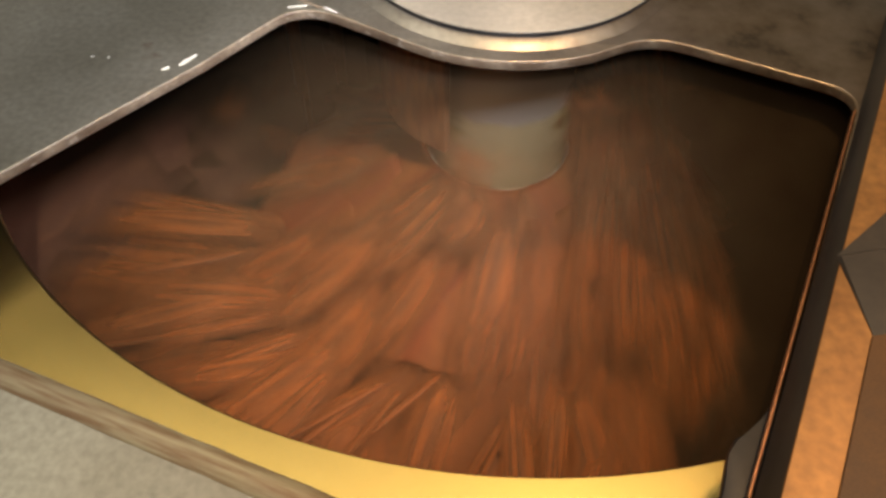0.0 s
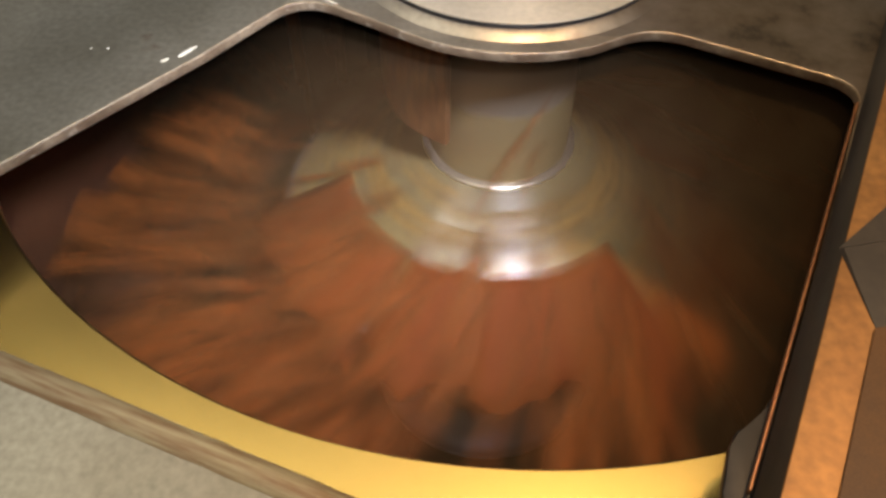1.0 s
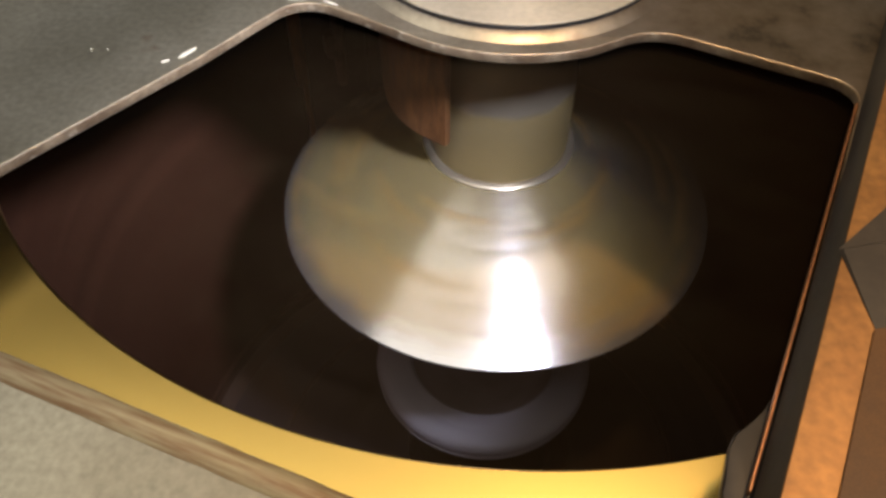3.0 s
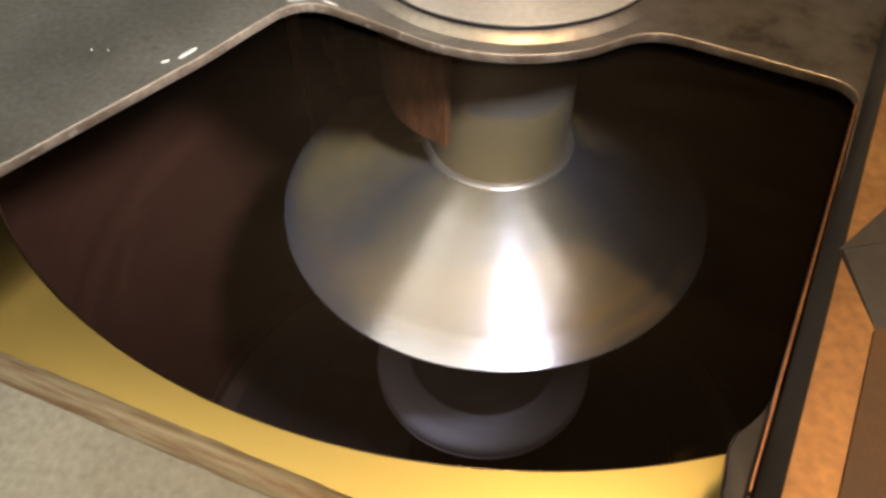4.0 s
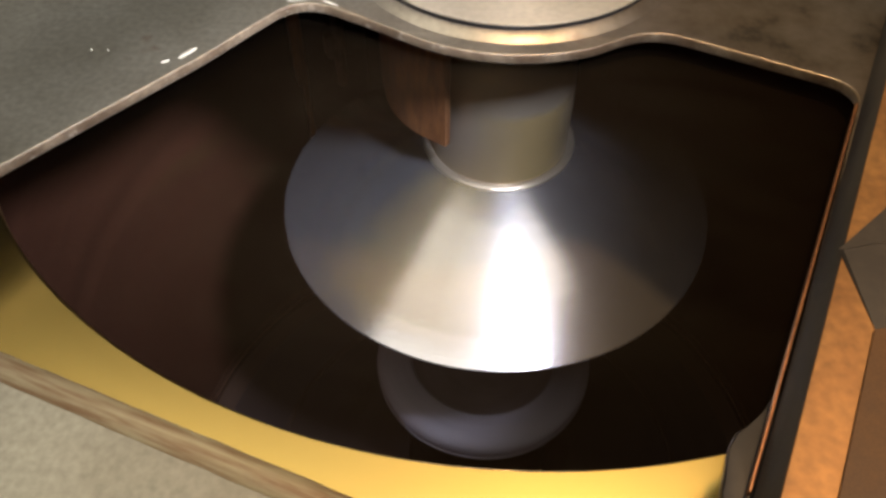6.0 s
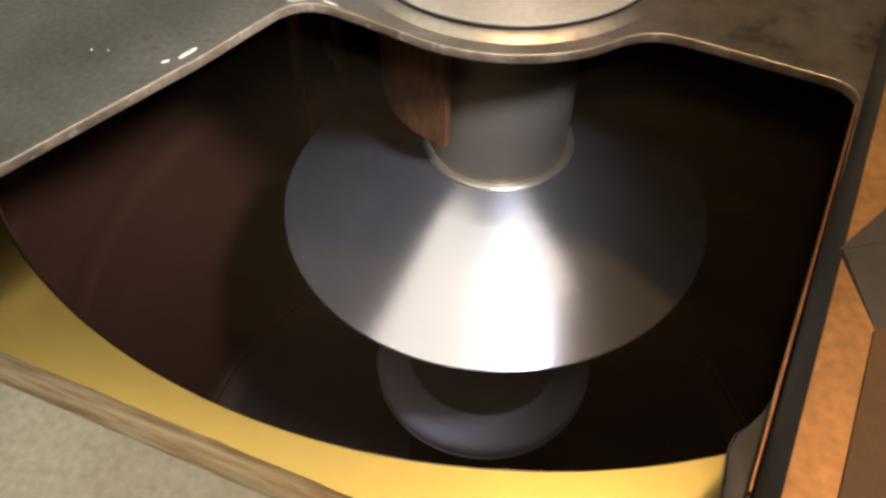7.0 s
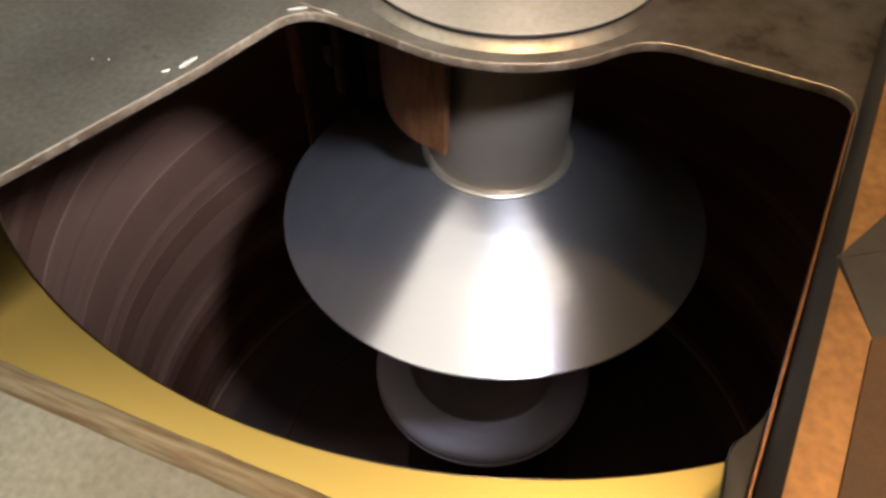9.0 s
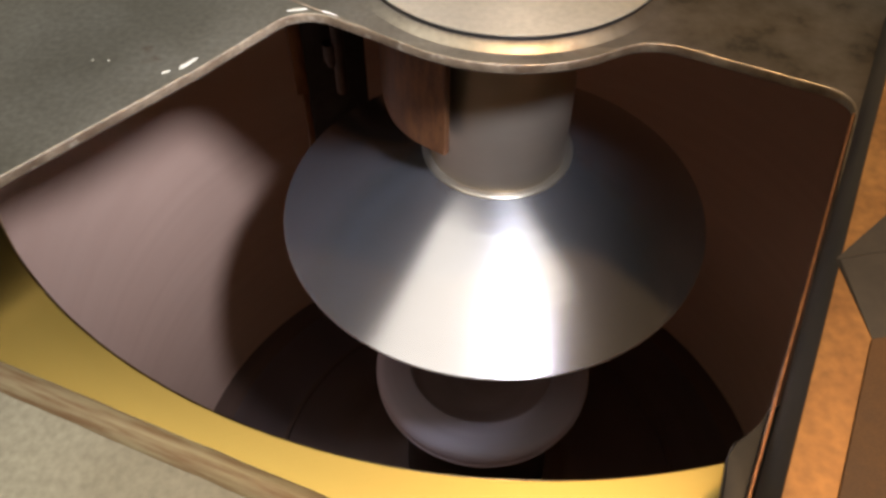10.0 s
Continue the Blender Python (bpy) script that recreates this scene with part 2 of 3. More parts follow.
def sheet(loops, low, high, bevel, name):
    """A plate with holes: outline first, then the holes; its edges rounded."""
    data = bpy.data.curves.new(name, "CURVE")
    data.dimensions, data.fill_mode = "2D", "BOTH"
    data.extrude, data.bevel_depth, data.bevel_resolution = (high - low) / 2 - bevel, bevel, 2
    data.offset = -bevel
    for loop in loops:
        s = data.splines.new("POLY")
        s.points.add(len(loop) - 1)
        for q, (x, y) in zip(s.points, loop):
            q.co = (x, y, 0, 1)
        s.use_cyclic_u = True
    ob = new(name, data)
    me = bpy.data.meshes.new_from_object(ob.evaluated_get(bpy.context.evaluated_depsgraph_get()))
    bpy.data.objects.remove(ob)
    me.transform(Matrix.Translation((0, 0, (low + high) / 2)))
    bm = bmesh.new()
    bm.from_mesh(me)
    bmesh.ops.remove_doubles(bm, verts=bm.verts[:], dist=1e-6)
    return bm


def rounded(corners, steps=7):
    """An outline with rounded corners from (x, y, radius) triples."""
    out = []
    n = len(corners)
    for i, (x, y, r) in enumerate(corners):
        p = Vector((x, y))
        if r <= 0:
            out.append((x, y))
            continue
        a = (Vector(corners[i - 1][:2]) - p).normalized()
        b = (Vector(corners[(i + 1) % n][:2]) - p).normalized()
        for k in range(steps + 1):
            t = k / steps
            q = p + a * r * (1 - t) ** 2 + b * r * t ** 2
            out.append((q.x, q.y))
    return out


def polar(r, degrees):
    return (r * math.cos(radians(degrees)), r * math.sin(radians(degrees)))


# ---- the hall that closes the place ----
hall = link("hall_wall", slab([(-3, -4), (3, -4), (3, 3), (-3, 3)], -1.75, 3.0), WALLS, smooth=False)
tagged(hall, "plain grey painted hall walls and ceiling around", "wall", kind="structure")

# ---- cover plate with its sector hatch ----
ARC_R = 0.2189
FRONT_A, FRONT_B = (-0.529, -0.560), (0.148, -0.774)
arc = [(*polar(ARC_R, a), 0) for a in range(242, 298, 3)]
hatch = rounded([(*FRONT_A, 0.02), (-0.447, -0.431, 0), (-0.310, -0.252, 0), (-0.2306, -0.132, 0.045), (-0.128, -0.180, 0.03)] + arc
                + [(0.156, -0.158, 0.04), (0.356, -0.239, 0.035), (*FRONT_B, 0.02)])
big = [polar(1.35, a) for a in range(0, 360, 4)]
plate = sheet([big, hatch], -0.0118, 0.0, 0.0017, "cover_plate")
for f in plate.faces:
    f.material_index = int(f.normal.z < 0.9 and f.calc_center_median().z > -0.0105)
cover = link("cover_plate", plate, COVER, extra=EDGE)
tagged(cover, "worn olive-grey steel cover plate with a sector-shaped hatch", "cover", kind="structure")

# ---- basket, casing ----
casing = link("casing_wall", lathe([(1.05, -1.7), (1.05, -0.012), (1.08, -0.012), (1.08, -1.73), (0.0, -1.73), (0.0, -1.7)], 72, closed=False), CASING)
tagged(casing, "dark steel casing round the spinning basket", "casing", kind="structure")

basket = tagged(empty("centrifuge_basket", (0, 0, -1.5)), "large spinning steel basket of a sugar centrifuge", "basket")


def lowered(bm, dz):
    bmesh.ops.translate(bm, verts=bm.verts[:], vec=(0, 0, dz))
    return bm


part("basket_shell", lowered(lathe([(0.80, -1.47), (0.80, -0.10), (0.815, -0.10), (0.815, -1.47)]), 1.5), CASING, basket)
part("lip_ring", lowered(lathe([(0.6353, -0.083), (0.638, -0.080), (0.84, -0.080), (0.84, -0.105), (0.638, -0.105), (0.6353, -0.102)], 160), 1.5), LIP, basket, "syrup-stained steel lip ring, coloured amber for warm light")
part("basket_floor", lowered(lathe([(0.12, -1.30), (0.30, -1.36), (0.42, -1.40), (0.81, -1.42), (0.81, -1.46), (0.12, -1.46)]), 1.5), FLOOR, basket, "very dark brown steel basket floor")

part("floor_ridge", lowered(lathe([(0.488, -1.408), (0.492, -1.398), (0.502, -1.398), (0.506, -1.408)], 128), 1.5), PIPE, basket, "thin brown ridge on the basket floor")

part("floor_edge", lowered(lathe([(0.655, -1.4125), (0.67, -1.409), (0.7145, -1.406), (0.7145, -1.4165), (0.655, -1.4165)], 128), 1.5), CRUST, basket, "brown sugar-crusted edge of the basket floor")

sugar = link("sugar_layer", lowered(lathe([(0.715, -1.419), (0.715, -0.106), (0.799, -0.106), (0.799, -1.419)], 128), 1.5), SUGAR)
sugar.location = (0, 0, -1.5)
tagged(sugar, "pale damp sugar layer lining the basket wall", "sugar")

# ---- spindle with its cone ----
spindle = tagged(empty("spindle", (0, 0, -1.0)), "spinning stainless spindle with a shiny wide cone", "spindle")
turned = [(0.108, -0.306), (0.112, -0.30809)]
for r in (0.158, 0.178, 0.199, 0.217, 0.236, 0.252):
    z = -0.306 - (r - 0.108) * 0.5236
    turned += [(r - 0.003, z + 0.00157), (r, z + 0.00008), (r + 0.003, z - 0.00157)]
part("cone", lowered(lathe(turned + [(0.325, -0.41962), (0.3315, -0.42302), (0.3335, -0.4241), (0.3345, -0.4265), (0.332, -0.429), (0.108, -0.312)], 192), 1.0), CONE, spindle, "shiny brushed stainless distributor cone")
part("collar", lowered(lathe([(0.100, -0.304), (0.104, -0.3015), (0.109, -0.302), (0.1125, -0.305), (0.1125, -0.3095), (0.100, -0.31)], 96), 1.0), SLEEVE, spindle, "thin bright steel collar ring")
part("sleeve", lowered(lathe([(0.0, -0.305), (0.1015, -0.305), (0.1015, -0.17), (0.0985, -0.165), (0.0985, 0.0), (0.0, 0.0)], 96), 1.0), SLEEVE, spindle, "syrup-filmed steel sleeve")
part("hub", lowered(lathe([(0.140, -0.905), (0.146, -0.880), (0.150, -0.8775), (0.175, -0.8815), (0.200, -0.8880), (0.211, -0.8925), (0.2165, -0.900), (0.2172, -0.908), (0.214, -0.920), (0.2165, -0.924), (0.214, -0.932), (0.146, -0.934)], 128), 1.0), HUB, spindle, "grey steel hub ring below the cone")
# stem coloured black so that it is lost in the shade below the hub
part("hub_stem", lowered(lathe([(0.0, -0.932), (0.15, -0.932), (0.165, -1.33), (0.0, -1.33)], 64), 1.0), BLACK, spindle, "steel stem under the hub, blackened for the shade there")
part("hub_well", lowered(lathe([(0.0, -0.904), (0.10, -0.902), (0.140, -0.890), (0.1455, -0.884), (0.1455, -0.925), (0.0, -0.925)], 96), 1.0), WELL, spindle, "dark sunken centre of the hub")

# ---- bearing housing on the cover ----
housing = tagged(empty("bearing_housing"), "pale round steel bearing housing on the cover", "housing")
part("cap", lathe([(0.0, 0.0122), (0.1862, 0.0122), (0.1877, 0.0130), (0.1877, 0.0146), (0.1862, 0.0156), (0.0, 0.0158)], 160), DISK, housing)
# black ring added for the dark seam under the cap
part("seam_ring", lathe([(0.17, 0.0088), (0.1872, 0.0088), (0.1872, 0.0120), (0.17, 0.0120)], 128), BLACK, housing, "dark seam ring under the cap")
part("base_ring", lathe([(0.17, 0.0004), (0.2010, 0.0004), (0.1960, 0.0030), (0.1880, 0.0078), (0.17, 0.0086)], 128), COVER, housing, "worn steel base ring")

# ---- front rim and right-hand bar of the hatch ----
def along(a, b, inset, width, low, high, bevel):
    """A bar from a to b, set inset to its right and so wide."""
    a, b = Vector(a), Vector(b)
    d = (b - a).normalized()
    s = Vector((-d.y, d.x))
    return slab([tuple(a + s * inset), tuple(b + s * inset), tuple(b + s * (inset + width)), tuple(a + s * (inset + width))], low, high, bevel)


def edging(a, b, profile, steps=40):
    """A rolled edge from a to b: (inset, height) pairs swept along it, a little uneven."""
    a, b = Vector(a), Vector(b)
    d = (b - a).normalized()
    side = Vector((d.y, -d.x))
    rg = random.Random(3)
    bm = bmesh.new()
    rows = []
    for i in range(steps + 1):
        p = a.lerp(b, i / steps)
        w = rg.uniform(-0.0004, 0.0004)
        rows.append([bm.verts.new((*(p + side * (u + w)), h)) for u, h in profile])
    for p, q in zip(rows, rows[1:]):
        for k in range(len(profile)):
            m = (k + 1) % len(profile)
            bm.faces.new((p[k], q[k], q[m], p[m]))
    bm.faces.new(rows[0])
    bm.faces.new(rows[-1])
    return bm


part("rim", edging(FRONT_A, FRONT_B, [(0.0004, 0.0003), (0.0006, 0.0016), (0.003, 0.0034), (0.008, 0.0042), (0.014, 0.0034), (0.019, 0.0018), (0.021, 0.0003)]), RUST, cover, "rusty worn rim along the hatch's front edge")


guide = tagged(empty("hatch_guide", (0.26, -0.5, 0)), "coppery steel guide along the hatch's straight edge", "guide")


def under(name, bm, mat, thing, label=""):
    """A part given in world coordinates."""
    bmesh.ops.translate(bm, verts=bm.verts[:], vec=-thing.location)
    return part(name, bm, mat, thing, label)


def battered(outline, low, high, spread):
    """A bar over an outline whose first side leans outwards by spread at its foot."""
    bm = bmesh.new()
    a = [bm.verts.new((x + (spread[0] if i < 2 else 0), y + (spread[1] if i < 2 else 0), low)) for i, (x, y) in enumerate(outline)]
    b = [bm.verts.new((x, y, high)) for x, y in outline]
    bm.faces.new(a)
    bm.faces.new(b)
    for i in range(4):
        j = (i + 1) % 4
        bm.faces.new((a[i], a[j], b[j], b[i]))
    bmesh.ops.bevel(bm, geom=bm.edges[:], offset=0.0015, segments=2, affect="EDGES", profile=0.5)
    return bm


# shade is coloured into the bar's sides; the top plate keeps the lit colour
under("bar", battered([(0.147, -0.775), (0.4197, -0.10), (0.552, -0.155), (0.279, -0.83)], 0.0004, 0.0570, (-0.0046, 0.0018)), SHADED_BAR, guide, "dull olive-black steel guide bar")
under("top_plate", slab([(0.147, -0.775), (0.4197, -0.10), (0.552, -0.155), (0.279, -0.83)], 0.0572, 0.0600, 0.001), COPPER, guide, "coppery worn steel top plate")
under("side_plate", slab([(0.2565, -0.583), (0.180, -0.769), (0.50, -0.85), (0.62, -0.5)], 0.0603, 0.0635, 0.001), PLATEBROWN, guide, "brown stained steel side plate")


def gusset():
    bm = bmesh.new()
    tip, a, b = (0.2495, -0.512, 0.0605), (0.410, -0.35, 0.0605), (0.2585, -0.585, 0.0605)
    low = [bm.verts.new(q) for q in (tip, a, (0.5, -0.5, 0.0605), b)]
    ridge = [bm.verts.new((0.2515, -0.5145, 0.0635)), bm.verts.new((0.37, -0.572, 0.079)), bm.verts.new((0.44, -0.46, 0.066))]
    for face in ((low[0], low[1], ridge[2], ridge[0]), (ridge[0], ridge[2], ridge[1]), (low[0], ridge[0], ridge[1], low[3]), (low[1], low[2], ridge[1], ridge[2]), (low[2], low[3], ridge[1]), low):
        bm.faces.new(face)
    bmesh.ops.triangulate(bm, faces=bm.faces[:])
    return bm


under("gusset", gusset(), GUSSET, guide, "dark steel corner gusset")

# strip added for the orange line of the cover's own rusty edge
part("edge_strip", along((0.1795, -0.676), (0.343, -0.267), -0.0006, 0.0022, -0.006, 0.0016, 0.0007), EDGE_STRIP, cover, "thin rusty orange edge of the cover")

bracket = link("hatch_bracket", slab([(0.175, -0.638), (0.181, -0.625), (0.193, -0.620), (0.203, -0.610), (0.209, -0.597), (0.262, -0.567), (0.190, -0.745), (0.163, -0.735), (0.1655, -0.669)], -0.024, -0.0125, 0.002), BLACK)
tagged(bracket, "dark grey steel bracket under the cover", "bracket")

# ---- guard plate beside the sleeve, plough and wash pipe ----


def strip(path, low, high, thick, dip):
    """A bent upright sheet along a path; its foot is rounded upwards towards the far end."""
    bm = bmesh.new()
    rows = []
    n = len(path)
    for i, (x, y) in enumerate(path):
        a, b = Vector(path[max(0, i - 1)]), Vector(path[min(n - 1, i + 1)])
        d = (b - a).normalized()
        s = Vector((d.y, -d.x)) * thick
        foot = low + dip * (i / (n - 1)) ** 3
        rows.append([bm.verts.new((x, y, foot)), bm.verts.new((x, y, high)), bm.verts.new((x + s.x, y + s.y, high)), bm.verts.new((x + s.x, y + s.y, foot))])
    for a, b in zip(rows, rows[1:]):
        for j in range(4):
            k = (j + 1) % 4
            bm.faces.new((a[j], b[j], b[k], a[k]))
    bm.faces.new(rows[0])
    bm.faces.new(rows[-1])
    return bm


def bend(points, steps=5):
    """A smooth line through the points (Catmull-Rom)."""
    ps = [Vector(q) for q in points]
    ps = [2 * ps[0] - ps[1]] + ps + [2 * ps[-1] - ps[-2]]
    out = []
    for i in range(1, len(ps) - 2):
        a, b, c, d = ps[i - 1:i + 3]
        for k in range(steps):
            t = k / steps
            q = 0.5 * (2 * b + (c - a) * t + (2 * a - 5 * b + 4 * c - d) * t * t + (3 * b - a - 3 * c + d) * t ** 3)
            out.append(tuple(q))
    return out + [tuple(ps[-2])]


guard = link("guard_plate", strip(bend([(-0.064, -0.105), (-0.11, -0.077), (-0.141, -0.042), (-0.158, 0.002), (-0.163, 0.028)]), -0.228, -0.0118, -0.011, 0.035), PLATE)
tagged(guard, "brown stained curved guard plate hanging beside the sleeve", "plate")

plough = tagged(empty("plough", (-0.388, 0.332, -0.0118)), "dark steel plough post hanging beneath the cover", "plough")


def block(x0, x1, y0, y1, z0, z1, turn, bevel=0.002):
    bm = slab([(x0, y0), (x1, y0), (x1, y1), (x0, y1)], z0, z1, bevel)
    bmesh.ops.rotate(bm, verts=bm.verts[:], matrix=Matrix.Rotation(radians(turn), 3, "Z"))
    return bm


part("post", block(0.012, 0.13, 0.0, 0.09, -1.25, 0.0, 22), BLACK, plough)
# brown strip colours in the lit front face of the black post
part("lit_face_strip", block(-0.012, 0.0115, -0.004, 0.03, -0.485, -0.001, 22), PLATE, plough, "brown strip for the post's lit front face")
part("blade", block(0.0, 0.0118, 0.006, 0.03, -1.2, -0.486, 22), PLATE, plough, "thin brown scraper blade")

pipe = tagged(empty("wash_pipe", (-0.30, 0.30, -0.0118)), "dark wash pipe with a small nozzle", "pipe")
part("pipe_body", lathe([(0.0, -0.45), (0.009, -0.45), (0.011, -0.44), (0.011, 0.0), (0.0, 0.0)], 16), PIPE, pipe)
tee = lathe([(0.0, -0.03), (0.008, -0.03), (0.014, -0.015), (0.014, 0.02), (0.0, 0.025)], 16)
bmesh.ops.translate(tee, verts=tee.verts[:], vec=(-0.014, 0, -0.36))
part("nozzle", tee, PIPE, pipe, "brownish spray nozzle")

# ---- bare metal marks on the cover ----


def chip(points, width, seed):
    rng = random.Random(seed)
    a, b = Vector(points[0]), Vector(points[1])
    d = (b - a).normalized()
    s = Vector((-d.y, d.x))
    outline = []
    for side in (1, -1):
        for k in range(6):
            t = k / 5 if side > 0 else 1 - k / 5
            q = a.lerp(b, t) + s * side * width * (0.25 + math.sin(math.pi * min(0.95, max(0.05, t)))) * rng.uniform(0.5, 1.1)
            outline.append(tuple(q))
    return slab(outline, 0.0002, 0.0012)


for i, (a, b, w) in enumerate((((-0.331, -0.256), (-0.318, -0.237), 0.0022), ((-0.426, -0.251), (-0.4245, -0.2495), 0.0008), ((-0.409, -0.25), (-0.4075, -0.2485), 0.0006),
                               ((-0.347, -0.265), (-0.340, -0.260), 0.001), ((-0.204, -0.139), (-0.186, -0.147), 0.0016), ((-0.243, -0.142), (-0.222, -0.136), 0.0012))):
    part("bare_mark", chip((a, b), w, i), CHIP, cover, "scraped bare bright metal")

# ---- syrup film that drains into the sugar ----
film = tagged(empty("syrup_film", (0, 0, -1.5)), "dark brown syrup film draining on the sugar wall", "syrup")
BANDS, ARCS, LOW, HIGH = 40, 24, -1.415, -0.12
film_patches = []
step = (HIGH - LOW) / BANDS


def patch(z0):
    bm = bmesh.new()
    half = radians(180 / ARCS + 0.8)
    tall = min(step * 3, HIGH + 1.5 - z0)
    cols = []
    for k in range(6):
        an = -half + 2 * half * k / 5
        cols.append([bm.verts.new((r * math.cos(an), r * math.sin(an), z)) for r, z in ((0.700, z0), (0.700, z0 + tall))])
    for c, d in zip(cols, cols[1:]):
        bm.faces.new((c[0], d[0], d[1], c[1]))
    return bm


for b in range(BANDS):
    first = part("film_patch", patch(LOW + step * b + 1.5), SYRUP, film)
    film_patches.append((first, b, 0))
    for a in range(1, ARCS):
        piece = new("film_patch", first.data)
        piece.parent = film
        film_patches.append((piece, b, a))

# ---- brown massecuite fed onto the cone ----
mass = tagged(empty("massecuite", (0, 0, -0.4)), "orange-brown massecuite streaming over the cone", "massecuite")


rng = random.Random(5)
mass_rows = []


def frame_of(origin, way, up):
    """A pose at origin with x along way and z near up."""
    x = Vector(way).normalized()
    y = Vector(up).cross(x).normalized()
    z = x.cross(y)
    m = Matrix((x, y, z)).transposed().to_4x4()
    m.translation = origin
    return m


def lens(mat, name):
    """A thin leaf one unit long along x and one wide, slightly domed."""
    bm = bmesh.new()
    nx, ny = 10, 6
    grid = [[[bm.verts.new((i / nx, j / ny - 0.5, side * 0.5 * max(0.02, 4 * (i / nx) * (1 - i / nx)) * max(0.02, 1 - (2 * j / ny - 1) ** 2))) for j in range(ny + 1)] for i in range(nx + 1)] for side in (1,)]
    for g in grid:
        for i in range(nx):
            for j in range(ny):
                bm.faces.new((g[i][j], g[i + 1][j], g[i + 1][j + 1], g[i][j + 1]))
    me = bpy.data.meshes.new(name)
    bm.to_mesh(me)
    bm.free()
    me.materials.append(mat)
    me.polygons.foreach_set("use_smooth", [True] * len(me.polygons))
    return me


LEAF = lens(SPRAY, "spray_leaf")
MIST_LEAF = lens(MIST, "mist_leaf")


def tongue(origin, way, up, size, leave, drift, mesh, name):
    """One piece: it creeps along its way, then is flung out and sticks upright in the sugar."""
    ob = new(name, mesh)
    ob.parent = mass
    ob.scale = size
    o, w = Vector(origin), Vector(way).normalized()
    around = math.atan2(o.y + w.y * 0.2, o.x + w.x * 0.2)
    out = Vector((math.cos(around), math.sin(around), 0))
    side = Vector((-out.y, out.x, 0))
    low = max(-0.95, min(-0.30, o.z - rng.uniform(0.05, 0.35)))
    first = frame_of(o, w, up)
    mid = frame_of(out * 0.56 + Vector((0, 0, (o.z + low) / 2)), out * 0.8 - side * 0.3 + Vector((0, 0, -0.35)), Vector((0, 0, 1)))
    near = frame_of(out * 0.70 + Vector((0, 0, low + 0.1)), out * 0.35 + Vector((0, 0, -0.9)), out)
    last = frame_of(out * 0.760 + Vector((0, 0, low)), Vector((0, 0, -1)), out)
    crept = first.copy()
    crept.translation = o + w * drift
    mass_rows.append((ob, [(0.0, first), (leave, crept), (leave + 0.1, mid), (leave + 0.17, near), (leave + 0.24, last), (10.0, last)]))


def on_cone(r, lift=0.0):
    return -0.306 + 0.4 - (r - 0.108) * 0.5236 + lift


def ring(r, a, z):
    return Vector((r * math.cos(radians(a)), r * math.sin(radians(a)), z))


def cone_sheet(r0, r1, half, thick, seed, mat, name):
    """A piece of the layer on the cone, with x down the slope from its upper edge and a wavy outer edge."""
    rg = random.Random(seed)
    base = frame_of(ring(r0, 0, on_cone(r0)), ring(1, 0, 0) + Vector((0, 0, -0.5236)), (0, 0, 1)).inverted()
    bm = bmesh.new()
    nr, na = 7, 12
    ph = [rg.uniform(0, 6) for _ in range(3)]
    tops, feet = [], []
    for j in range(na + 1):
        a = -half + 2 * half * j / na
        edge = 1 + 0.05 * math.sin(j * 1.1 + ph[0]) + 0.05 * rg.uniform(-1, 1)
        col, low = [], []
        for i in range(nr + 1):
            u = i / nr
            r = r0 + (r1 * edge - r0) * u
            t = thick * (0.55 + 0.45 * math.sin(math.pi * min(1, 0.15 + 0.85 * u))) * (1 + 0.3 * math.sin(j * 0.9 + ph[1] + u * 2))
            t *= min(1, 0.04 + 0.5 * min(j, na - j)) * (0.1 if i == nr else 1)
            col.append(bm.verts.new(base @ ring(r, a, on_cone(r, 0.002 + t))))
            low.append(bm.verts.new(base @ ring(r, a, on_cone(r, 0.002))))
        tops.append(col)
        feet.append(low)
    for j in range(na):
        for i in range(nr):
            bm.faces.new((tops[j][i], tops[j][i + 1], tops[j + 1][i + 1], tops[j + 1][i]))
            bm.faces.new((feet[j][i], feet[j + 1][i], feet[j + 1][i + 1], feet[j][i + 1]))
    for j in range(na):
        bm.faces.new((tops[j][0], tops[j + 1][0], feet[j + 1][0], feet[j][0]))
        bm.faces.new((tops[j][nr], feet[j][nr], feet[j + 1][nr], tops[j + 1][nr]))
    for i in range(nr):
        bm.faces.new((tops[0][i], feet[0][i], feet[0][i + 1], tops[0][i + 1]))
        bm.faces.new((tops[na][i], tops[na][i + 1], feet[na][i + 1], feet[na][i]))
    if thick < 0.001:
        bmesh.ops.delete(bm, geom=[v for col in feet for v in col], context="VERTS")
    bmesh.ops.recalc_face_normals(bm, faces=bm.faces[:])
    me = bpy.data.meshes.new(name)
    bm.to_mesh(me)
    bm.free()
    me.materials.append(mat)
    me.polygons.foreach_set("use_smooth", [True] * len(me.polygons))
    return me


# the layer on the cone, in overlapping sheets, the lower ones first
for r0, r1, count, thick, when in ((0.215, 0.362, 14, 0.004, 0.90), (0.15, 0.25, 12, 0.004, 0.79), (0.106, 0.175, 9, 0.005, 0.70)):
    shapes = [cone_sheet(r0, r1, 180 / count + 13, thick, k, SHEET, "sheet") for k in range(3)]
    for i in range(count):
        a = 360 * i / count
        p0 = ring(r0, a, on_cone(r0, rng.uniform(0, 0.003)))
        tongue(p0, ring(1, a, 0) + Vector((0, 0, -0.5236)), (0, 0, 1), (1, 1, 1), when + rng.uniform(-0.12, 0.12), 0.006, shapes[i % 3], "sheet")
